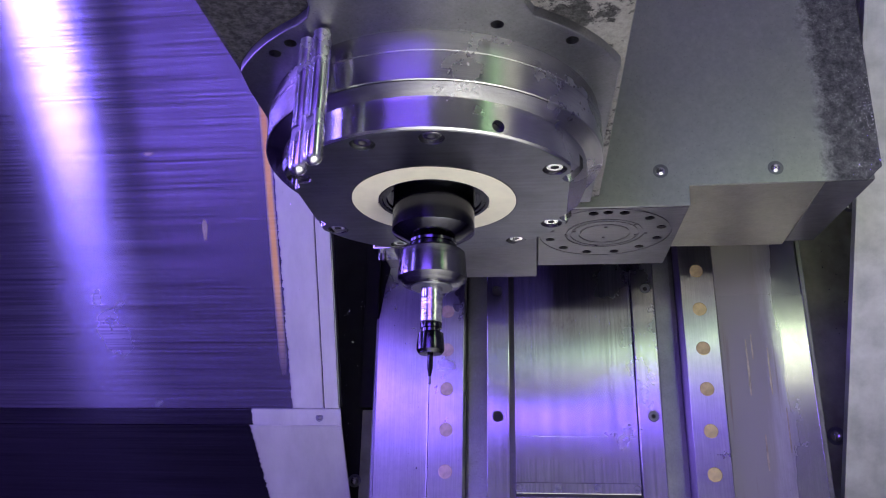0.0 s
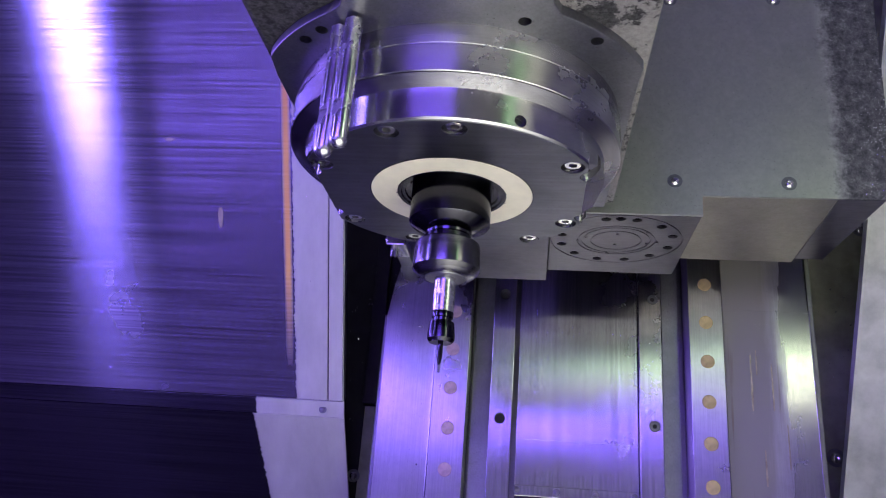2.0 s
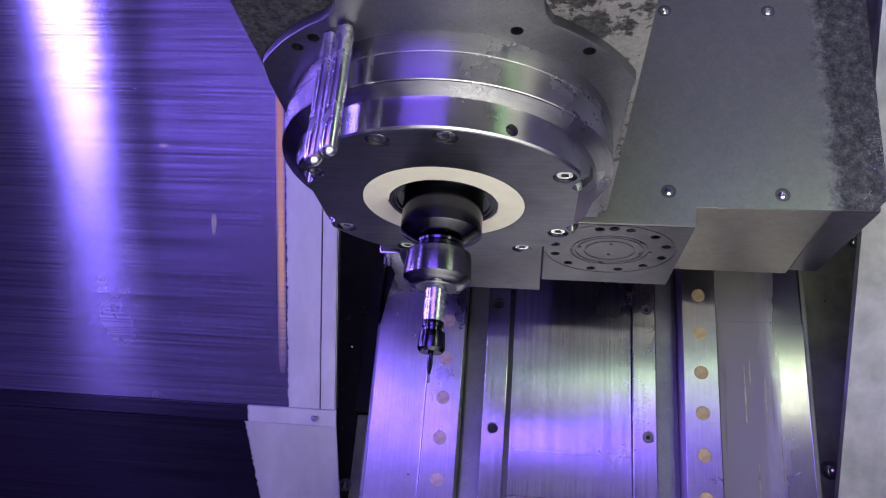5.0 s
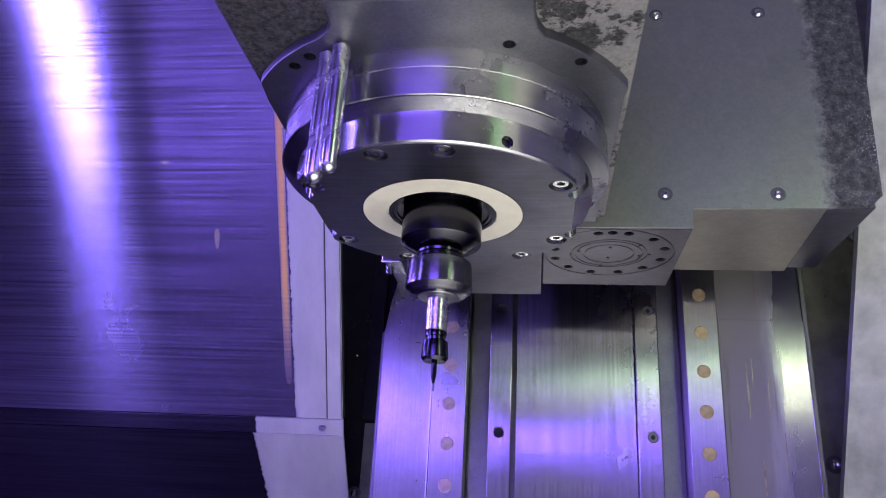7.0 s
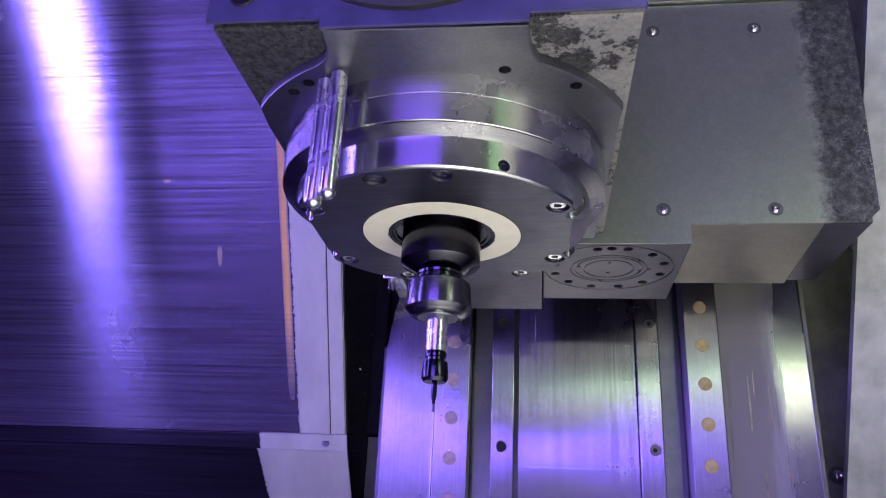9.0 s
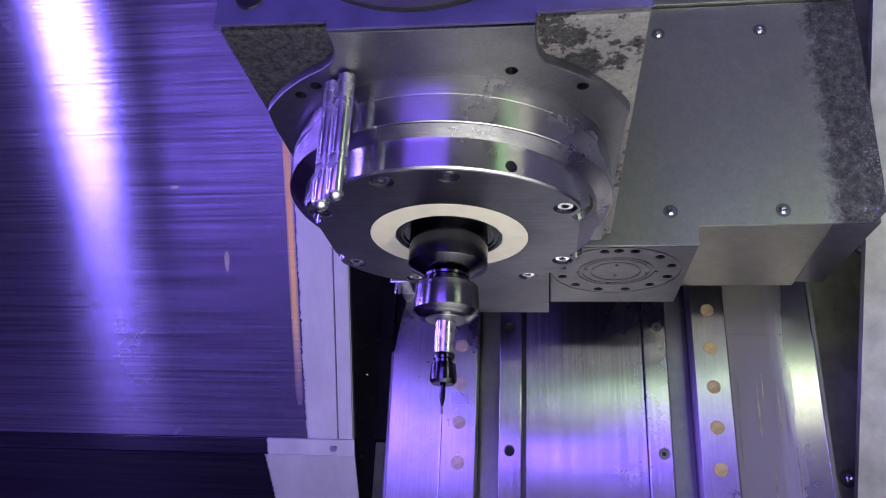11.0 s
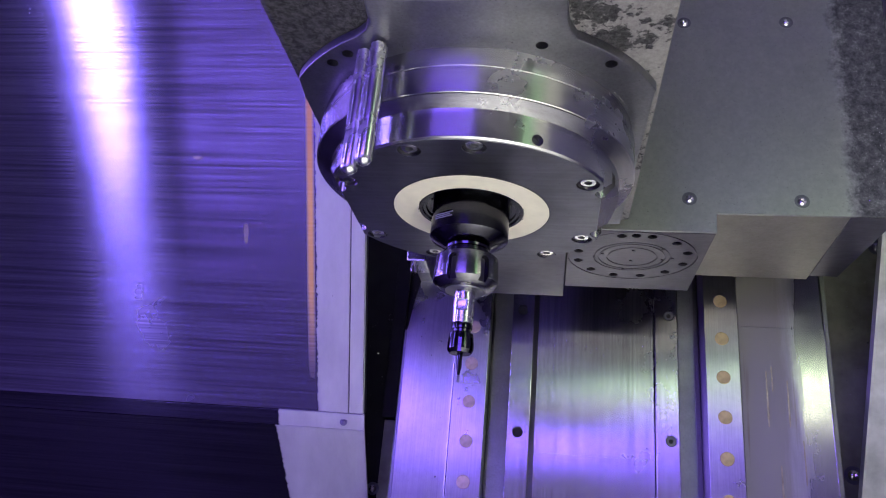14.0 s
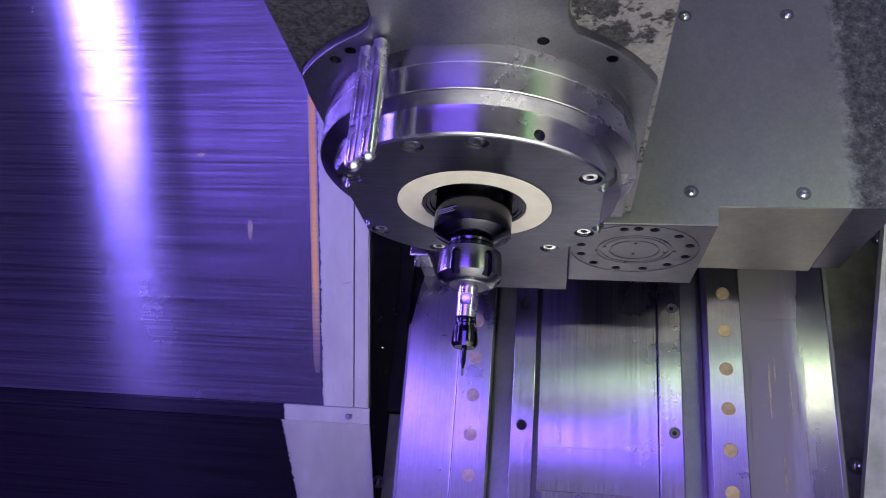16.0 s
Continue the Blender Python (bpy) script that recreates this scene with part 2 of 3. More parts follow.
STREAKED = streaked("coolant_streaked_steel")
SIDEGREY = painted("weathered_grey_sheet", (0.46, 0.475, 0.465), 0.5, 0.3, 22, 0.2, 150, 0.35)
RECESS = painted("oily_grey_recess", (0.32, 0.33, 0.25), 0.4, 0.4, 20, 0.25)
RUN = painted("dried_coolant", (0.32, 0.28, 0.20), 0.25, 0.3, 120, 0.1)
OILY = metal("oily_drop", (0.35, 0.35, 0.36), 0.08, 0, 0, (1, 1, 1), 300, 0.05, 0.1, 0.0)
SCUFF = painted("worn_sheet_scuff", (0.40, 0.36, 0.30), 0.4, 0.25, 200, 0.2, 400, 0.4)
FRONT = painted("blue_machine_paint", (0.055, 0.05, 0.13), 0.5, 0.3, 40, 0.3)
TABLE = painted("pale_bounce_top", (0.29, 0.29, 0.285), 0.5, 0.15, 8, 0.15)
BRIGHT = metal("bright_chip_metal", (0.8, 0.8, 0.8), 0.25, 0, 0, (1, 1, 1), 300, 0.05, 0.1, 0.1)
DARKWALL = painted("dark_wall_paint", (0.06, 0.06, 0.065), 0.5, 0.2, 8, 0.15)
GREYWALL = painted("grey_wall_paint", (0.30, 0.30, 0.30), 0.55, 0.12, 8, 0.15)


# ---- mesh helpers ----
def part(name, bm, material, parent=None, label="", smooth=False):
    me = bpy.data.meshes.new(name)
    bmesh.ops.recalc_face_normals(bm, faces=bm.faces)
    bm.to_mesh(me)
    bm.free()
    me.materials.append(material)
    if smooth:
        me.shade_smooth()
        me.set_sharp_from_angle(angle=radians(32))
    ob = new(name, me)
    if parent is not None:
        ob.parent = parent
    if label:
        tagged(ob, label)
    return ob


def thing(name, label, category, group="", m=None):
    ob = tagged(new(name), label, category, group)
    if m is not None:
        ob.matrix_world = m
    return ob


def box_bm(x0, x1, y0, y1, z0, z1, bevel=0.0):
    bm = bmesh.new()
    bmesh.ops.create_cube(bm, size=1)
    for v in bm.verts:
        v.co = ((x0 + x1) / 2 + v.co.x * (x1 - x0), (y0 + y1) / 2 + v.co.y * (y1 - y0), (z0 + z1) / 2 + v.co.z * (z1 - z0))
    if bevel:
        bmesh.ops.bevel(bm, geom=bm.edges[:], offset=bevel, segments=2, affect="EDGES", profile=0.6)
    return bm


def prism_bm(points, z0, z1, bevel=0.0):
    """A plate with the outline points (x, y) between two heights."""
    bm = bmesh.new()
    lo = [bm.verts.new((x, y, z0)) for x, y in points]
    hi = [bm.verts.new((x, y, z1)) for x, y in points]
    n = len(points)
    bm.faces.new(lo)
    bm.faces.new(hi[::-1])
    for i in range(n):
        bm.faces.new((lo[i], lo[(i + 1) % n], hi[(i + 1) % n], hi[i]))
    bmesh.ops.recalc_face_normals(bm, faces=bm.faces)
    if bevel:
        bmesh.ops.bevel(bm, geom=[e for e in bm.edges], offset=bevel, segments=2, affect="EDGES", profile=0.6)
    return bm


def front_bm(points, y0, y1, bevel=0.0):
    """An upright plate with the outline points (x, z) between two depths."""
    bm = prism_bm(points, 0, 1)
    for v in bm.verts:
        x, z, d = v.co
        v.co = (x, y0 + (y1 - y0) * d, z)
    if bevel:
        bmesh.ops.bevel(bm, geom=bm.edges[:], offset=bevel, segments=2, affect="EDGES", profile=0.6)
    return bm


def lathe_bm(profile, seg=96, closed=False):
    """Turns the outline (radius, height) round the z axis."""
    bm = bmesh.new()
    rings = []
    for r, z in profile:
        if r < 1e-6:
            rings.append([bm.verts.new((0, 0, z))])
        else:
            rings.append([bm.verts.new((r * math.cos(2 * math.pi * k / seg), r * math.sin(2 * math.pi * k / seg), z)) for k in range(seg)])
    pairs = list(zip(rings, rings[1:])) + ([(rings[-1], rings[0])] if closed else [])
    for a, b in pairs:
        for k in range(seg):
            j = (k + 1) % seg
            if len(a) == 1 and len(b) == 1:
                continue
            if len(a) == 1:
                bm.faces.new((a[0], b[k], b[j]))
            elif len(b) == 1:
                bm.faces.new((a[k], a[j], b[0]))
            else:
                bm.faces.new((a[k], a[j], b[j], b[k]))
    bmesh.ops.recalc_face_normals(bm, faces=bm.faces)
    return bm


def rod_bm(r, length, seg=24, x=0, y=0, z=0, axis="z", segs_r2=None):
    bm = bmesh.new()
    bmesh.ops.create_cone(bm, cap_ends=True, segments=seg, radius1=r, radius2=r if segs_r2 is None else segs_r2, depth=length)
    turn = {"z": Matrix(), "y": Matrix.Rotation(radians(90), 4, "X"), "x": Matrix.Rotation(radians(90), 4, "Y")}[axis]
    bmesh.ops.transform(bm, matrix=Matrix.Translation((x, y, z)) @ turn, verts=bm.verts)
    return bm


def joined(*bms):
    out = bmesh.new()
    for b in bms:
        me = bpy.data.meshes.new("t")
        b.to_mesh(me)
        b.free()
        out.from_mesh(me)
        bpy.data.meshes.remove(me)
    return out


def cut(bm, *cutters):
    """bm less the solids of the cutters."""
    tool = joined(*cutters)
    objs = []
    for b in (bm, tool):
        bmesh.ops.recalc_face_normals(b, faces=b.faces)
        me = bpy.data.meshes.new("t")
        b.to_mesh(me)
        b.free()
        objs.append(new("t", me))
    mod = objs[0].modifiers.new("b", "BOOLEAN")
    mod.operation, mod.object, mod.solver = "DIFFERENCE", objs[1], "EXACT"
    mod.use_self = True
    me = bpy.data.meshes.new_from_object(objs[0].evaluated_get(bpy.context.evaluated_depsgraph_get()))
    out = bmesh.new()
    out.from_mesh(me)
    for o in objs:
        d = o.data
        bpy.data.objects.remove(o)
        bpy.data.meshes.remove(d)
    bpy.data.meshes.remove(me)
    return out


def arc(r, a0, a1, n):
    return [(r * math.cos(radians(a0 + (a1 - a0) * i / n)), r * math.sin(radians(a0 + (a1 - a0) * i / n))) for i in range(n + 1)]


# ---- enclosure ----
def enclosure():
    tagged(part("wall_back", box_bm(-1.4, 1.1, 0.62, 0.66, -0.9, 1.0), DARK), "rear wall of the machine, near-black for the shade behind the rails", kind="structure")
    # unseen shell; its greys and darks are added to shape what the metal reflects
    tagged(part("wall_west", box_bm(-1.44, -1.4, -1.2, 0.66, -0.9, 1.0), DARKWALL), "unseen enclosure side, dark to keep the guard's reflections dark", kind="structure")
    tagged(part("wall_east", box_bm(1.1, 1.14, -1.2, 0.66, -0.9, 1.0), GREYWALL), "grey painted enclosure side", kind="structure")
    tagged(part("wall_south", box_bm(-1.4, 1.1, -1.24, -1.2, -0.9, 0.36), GREYWALL), "grey painted enclosure front", kind="structure")
    tagged(part("wall_south_upper", box_bm(-1.4, 1.1, -1.235, -1.205, 0.36, 1.0), DARKWALL), "unseen dark upper front, added to darken the rails' reflections", kind="structure")
    tagged(part("floor", box_bm(-1.4, 1.1, -1.2, 0.62, -0.64, -0.60), DARKWALL), "unseen floor, dark to keep the guard's reflections dark", kind="structure")
    # unseen pale slab, added to throw light up at the head's underside
    t = thing("bounce_table", "unseen pale table below the spindle, added to bounce light up", "machine table")
    part("table_top", box_bm(-0.20, 0.95, -0.95, 0.40, -0.585, -0.55, 0.003), TABLE, t)
    part("table_foot", box_bm(-0.10, 0.85, -0.80, 0.30, -0.5995, -0.586, 0.002), GROUND, t)
    tagged(part("ceiling", box_bm(-1.4, 1.1, -1.2, 0.62, 1.0, 1.04), GREYWALL), "grey enclosure roof", kind="structure")


enclosure()


# ---- small repeated parts ----
def turned_to(axis, x, y, z):
    """Puts a part that looks along -z at a place, looking along -z or -y."""
    return pose(x, y, z) if axis == "z" else pose(x, y, z, -90)


def socket_screw(parent, x, y, z, r, axis="z", material=None, deep=0.4):
    hexa = rod_bm(r * 0.5, r * 1.0, 6, 0, 0, r * 0.15)
    body = cut(lathe_bm([(0, 0), (r * 0.86, 0), (r, r * 0.15), (r, r * 0.8), (0, r * 0.8)], 28), hexa)
    s = part("socket_screw", body, material or POLISHED, parent, smooth=True)
    s.matrix_basis = turned_to(axis, x, y, z)
    # black hexagon near the top paints in the socket's dark depth
    h = part("hex_recess", rod_bm(r * 0.49, r * 0.02, 6, 0, 0, r * 0.16), HOLE, s)
    return s


def button_screw(parent, x, y, z, r, axis="y", material=None):
    prof = [(0, -r * 0.55), (r * 0.35, -r * 0.53), (r * 0.75, -r * 0.34), (r * 0.95, -r * 0.08), (r, 0), (0, 0)]
    s = part("button_screw", cut(lathe_bm(prof, 24), rod_bm(r * 0.38, r * 0.6, 6, 0, 0, -r * 0.5)), material or POLISHED, parent, smooth=True)
    s.matrix_basis = turned_to(axis, x, y, z)
    part("washer", lathe_bm([(r * 0.9, -r * 0.07), (r * 1.45, -r * 0.07), (r * 1.5, 0), (r * 0.9, 0)], 28, True), GROUND, s, smooth=True)
    return s


# ---- left guard: leaning sheets ----
def leaning(name, material, parent, x0, x1, y0, z0, y1, z1, thick=0.004):
    """A sheet whose front goes from (y0, z0) up to (y1, z1)."""
    ob = part(name, box_bm(x0, x1, 0, thick, 0, math.hypot(y1 - y0, z1 - z0), 0.0006), material, parent)
    ob.matrix_basis = pose(0, y0, z0, math.degrees(math.atan2(-(y1 - y0), z1 - z0)))
    return ob


def left_guard():
    g = thing("guard_sheet", "brushed stainless guard with a dull residue film along one edge", "machine guard")
    leaning("upper_panel", BRUSHED_UP, g, -1.35, -0.1855, 0.4212, -0.0915, 0.02, 0.70)
    leaning("edge_strip", BRUSHED_UP, g, -0.1838, -0.1665, 0.4207, -0.0915, 0.02, 0.70)
    leaning("crease_band", BRUSHED_BAND_SHADED, g, -1.35, -0.1642, 0.430, -0.1105, 0.4208, -0.0925)
    leaning("lower_panel", BRUSHED_LOW_SHADED, g, -1.35, -0.1642, 0.615, -0.325, 0.4304, -0.1109)
    leaning("return_edge", GROUND, g, -0.1665, -0.1650, 0.4232, -0.0915, 0.022, 0.70, 0.012)
    tilt = math.degrees(math.atan2(0.4012, 0.7915))
    for x, y, z, w, d in ((-0.3200, 0.3205, 0.1070, 0.0030, 0.0130), (-0.3840, 0.2775, 0.1900, 0.0055, 0.0022)):  # two small scuffs on the sheet
        ring = [(w * math.cos(radians(a)) * (1 + 0.2 * math.sin(radians(3 * a))), d * math.sin(radians(a))) for a in range(0, 360, 24)]
        part("scuff", front_bm(ring, -0.0005, 0.0), SCUFF, g, "pale worn scuff").matrix_basis = pose(x, y, z, tilt)
    s = button_screw(g, -0.1905, 0.4245, -0.1022, 0.0032, "y", GROUND)


left_guard()


# ---- right guard ----
def right_guard():
    g = thing("side_guard", "weathered grey sheet guard with coolant splashes", "machine guard")
    leaning("panel", SIDEGREY, g, 0.4395, 1.0, 0.60, -0.374, 0.0, 0.757, 0.005)
    leaning("hem", SIDEGREY, g, 0.4360, 0.4392, 0.5985, -0.374, -0.0015, 0.757, 0.012)
    r = thing("rear_cladding", "oily grey cladding in the gap beside the rails", "cladding")
    part("sheet", box_bm(0.391, 0.62, 0.578, 0.582, -0.55, 0.7), RECESS, r)
    part("lip", box_bm(0.3940, 0.3985, 0.420, 0.577, -0.55, 0.5, 0.0005), MILLED, r)
    button_screw(r, 0.4654, 0.5775, -0.103, 0.008)
    button_screw(r, 0.530, 0.5775, 0.225, 0.008)
    l = thing("recess_strip", "brownish metal strip deep in the dark gap", "strip")
    part("strip", box_bm(-0.172, -0.150, 0.585, 0.60, -0.55, -0.07, 0.001), RECESS, l)
    # upper length coloured near-black for the shade higher up the gap
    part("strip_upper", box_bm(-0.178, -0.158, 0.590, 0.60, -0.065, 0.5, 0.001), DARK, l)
    button_screw(l, -0.178, 0.5845, -0.1669, 0.006)


right_guard()


# ---- back wall: rails, strips and way cover ----
def back_wall():
    p = thing("base_plate", "grey machined base plate behind the rails", "base plate")
    part("plate", box_bm(-0.115, 0.39, 0.455, 0.49, -0.55, 0.45), MILLED, p)
    part("groove_strip", box_bm(-0.0095, 0.0137, 0.446, 0.4545, -0.55, 0.45, 0.0008), GROUND, p)
    part("groove_strip", box_bm(0.2228, 0.2430, 0.442, 0.4545, -0.55, 0.45, 0.0008), GROUND, p)
    c = thing("way_cover", "brushed steel way cover panel between two strips", "way cover")
    part("panel", box_bm(0.0478, 0.1930, 0.4438, 0.452, -0.55, -0.1211, 0.0002), SHEET, c)
    part("upper_panel", box_bm(0.0478, 0.1930, 0.4430, 0.452, -0.1210, 0.40, 0.0002), SHEET, c)
    part("ridge", box_bm(0.0685, 0.0755, 0.4424, 0.4429, -0.1205, 0.40, 0.0003), SHEET, c)
    part("ridge", box_bm(0.1895, 0.1915, 0.4421, 0.4428, -0.0720, 0.40, 0.0003), SHEET, c)
    left = cut(box_bm(0.0138, 0.0415, 0.437, 0.452, -0.55, 0.40, 0.001), *[rod_bm(0.0068, 0.02, 28, 0.0270, 0.437, z, "y") for z in (0.0600, -0.0980, -0.2540, 0.2165)])
    part("side_strip", left, SHEET, c)
    # black discs for the shade at the bottom of the bolt holes
    for z in (0.0600, -0.0980, -0.2540, 0.2165):
        part("bolt_hole", rod_bm(0.0064, 0.001, 28, 0.0270, 0.4465, z, "y"), HOLE, c)
    right = cut(box_bm(0.1945, 0.2217, 0.437, 0.452, -0.55, 0.40, 0.001), *[rod_bm(0.0070, 0.008, 28, 0.2120, 0.437, z, "y") for z in (0.0610, -0.0970, -0.2530, 0.2165)])
    part("side_strip", right, SHEET, c)
    for z in (0.0610, -0.0970, -0.2530, 0.2165):
        socket_screw(c, 0.2120, 0.4385, z, 0.0063, "y", GROUND)
    part("bottom_rail", box_bm(0.0480, 0.1928, 0.4405, 0.4443, -0.1868, -0.1740, 0.0008), SHEET, c)
    # solid black strip in place of the shaded gap
    part("bottom_gap", box_bm(0.0480, 0.1928, 0.4400, 0.4443, -0.1905, -0.1870), HOLE, c)
    for x in (0.0505, 0.0975, 0.1430, 0.1880):
        button_screw(c, x, 0.4404, -0.1800, 0.0028, "y", GROUND)
    l = thing("rail_cover", "polished steel cover plate beside a rail, spotted with coolant", "cover plate")
    part("plate", front_bm([(-0.1174, -0.55), (-0.0548, -0.55), (-0.0548, 0.40), (-0.07, 0.40), (-0.1025, 0.105), (-0.113, 0.06), (-0.119, 0.02)], 0.414, 0.452, 0.002), RAIL, l)
    button_screw(l, -0.0973, 0.4138, 0.0272, 0.0022, "y")
    part("edge_bar", front_bm([(-0.1230, -0.55), (-0.1182, -0.55), (-0.1200, 0.02), (-0.1235, 0.02)], 0.418, 0.452, 0.0008), GROUND, l)
    r = thing("rail_cover", "polished steel cover plate streaked with brown coolant runs", "cover plate")
    part("plate", front_bm([(0.2912, -0.55), (0.3915, -0.55), (0.3915, 0.0446), (0.2912, 0.0446)], 0.4155, 0.452, 0.0003), STREAKED, r)
    for x, z, d, w in ((0.3205, -0.010, 0.066, 0.0016), (0.3270, -0.004, 0.030, 0.0012), (0.3440, -0.020, 0.055, 0.0013), (0.3310, -0.120, 0.040, 0.0015), (0.3575, -0.090, 0.050, 0.0010)):
        drip = front_bm([(x - w * 0.5, z), (x + w * 0.5, z), (x + w * 0.8, z - d * 0.8), (x + w * 0.5, z - d), (x - w * 0.5, z - d), (x - w * 0.8, z - d * 0.8)], 0.4151, 0.4156, 0.0001)
        part("coolant_run", drip, RUN, r, "dried brown coolant run")
    part("upper_plate", front_bm([(0.2912, 0.0448), (0.3905, 0.0448), (0.3905, 0.40), (0.2912, 0.40)], 0.4162, 0.452, 0.0003), STREAKED, r)
    part("edge_bar", box_bm(0.3920, 0.3931, 0.4165, 0.452, -0.55, 0.40, 0.0003), MILLED, r)
    for x0, x1, m, w in ((-0.0540, -0.0130, COPPER, "dull copper bolt caps"), (0.2505, 0.2900, BRASS, "brass bolt caps")):
        rail = thing("guide_rail", "ground steel guide rail with a row of " + w, "guide rail", "guide rails")
        part("rail_body", box_bm(x0, x1, 0.4115, 0.452, -0.55, 0.40, 0.0007), RAIL, rail)
        for k in range(-8, 11):
            z = 0.0265 - 0.0479 * k
            part("bolt_cap", lathe_bm([(0, -0.0007), (0.0075, -0.0007), (0.0082, -0.0003), (0.0082, 0.001), (0, 0.001)], 24), m, rail).matrix_basis = pose((x0 + x1) / 2 + 0.0003, 0.4116, z, -90)


back_wall()


# ---- axis cover box and the flange block ----
def axis_cover():
    c = thing("axis_cover", "satin grey steel cover box with a grimy chip-spattered edge", "machine cover")
    part("front_plate", front_bm([(0.10, 0.0634), (0.2205, 0.0634), (0.2205, 0.0845), (0.383, 0.0845), (0.3965, 0.098), (0.4015, 0.345), (0.10, 0.345)], 0.1735, 0.1765, 0.0005), SPATTERED, c)
    part("upper_plate", front_bm([(0.10, 0.3472), (0.402, 0.3472), (0.402, 0.7), (0.10, 0.7)], 0.1690, 0.1765, 0.0005), SPATTERED, c)
    part("underside", prism_bm([(0.2215, 0.177), (0.3465, 0.177), (0.3560, 0.352), (0.2215, 0.352)], 0.0855, 0.60, 0.001), COVER, c)
    # modelled flat; the darker metal paints in the shade of its slant
    part("side_cheek", prism_bm([(0.3472, 0.177), (0.3905, 0.177), (0.3870, 0.342), (0.3562, 0.342)], 0.0862, 0.60, 0.001), MILLED, c)
    for x, z in ((0.1955, 0.0992), (0.3016, 0.0992), (0.1960, 0.3115), (0.3018, 0.3115)):
        button_screw(c, x, 0.1733, z, 0.0048)
    f = thing("mounting_flange", "milled steel block with a round bolted flange on its underside", "flange")
    cx, cy, cz = 0.1465, 0.2440, 0.0630
    ring = [(math.cos(radians(a)) * 0.0575, math.sin(radians(a)) * 0.0575) for a in (-105, -91, -75, -45, -16, 16, 46, 75, 105, 135, 165, 192)]
    holes = [rod_bm(0.0048, 0.012, 20, cx + x, cy + y, cz) for x, y in ring]
    dots = [rod_bm(0.0017, 0.008, 12, cx + x, cy + y, cz) for x, y in ((0, -0.018), (0, 0.011), (-0.031, -0.007), (0.029, -0.024), (0.032, 0.005), (-0.039, 0.004), (0.042, 0.001), (-0.006, 0.036))]
    grooves = [lathe_bm([(r - 0.0007, -0.002), (r + 0.0007, -0.002), (r + 0.0007, 0.0012), (r - 0.0007, 0.0012)], 72, True) for r in (0.0256, 0.0345, 0.0395, 0.0665)]
    for g in grooves:
        bmesh.ops.translate(g, vec=(cx, cy, cz), verts=g.verts)
    part("block", cut(box_bm(0.0780, 0.2202, 0.177, 0.345, 0.0630, 0.50, 0.001), *holes, *dots, *grooves), MILLED, f)
    for x, y in ring:
        s = part("flange_bolt", cut(lathe_bm([(0, 0), (0.0038, 0), (0.0042, 0.0006), (0.0042, 0.003), (0, 0.003)], 18), rod_bm(0.0021, 0.003, 6, 0, 0, 0)), BLACKENED, f, smooth=True)
        s.matrix_basis = pose(cx + x, cy + y, cz + 0.0022)
    part("lower_block", box_bm(-0.03, 0.0765, 0.177, 0.330, 0.0448, 0.50, 0.001), MILLED, f)
    n = thing("coolant_nozzle", "small bright steel nozzle block under the head", "nozzle")
    part("block", box_bm(-0.112, -0.088, 0.318, 0.3615, 0.0780, 0.11, 0.002), POLISHED, n)
    part("bracket", box_bm(-0.108, -0.092, 0.3625, 0.4545, 0.085, 0.105, 0.001), GROUND, n)
    part("tip", rod_bm(0.004, 0.012, 16, -0.104, 0.330, 0.073), POLISHED, n, smooth=True)


axis_cover()


# ---- spindle head ----
FACE_BOLTS = [(-0.0342, -0.094), (0.0105, -0.0994), (0.0872, -0.0489), (0.0867, 0.0498), (0.0583, 0.0865), (-0.0887, -0.0462), (-0.0849, 0.0528), (-0.04, 0.0917)]
BOSS_HOLES = [(-0.0937, -0.1039), (-0.0802, -0.1143), (0.0525, -0.1232), (0.0987, -0.1028)]


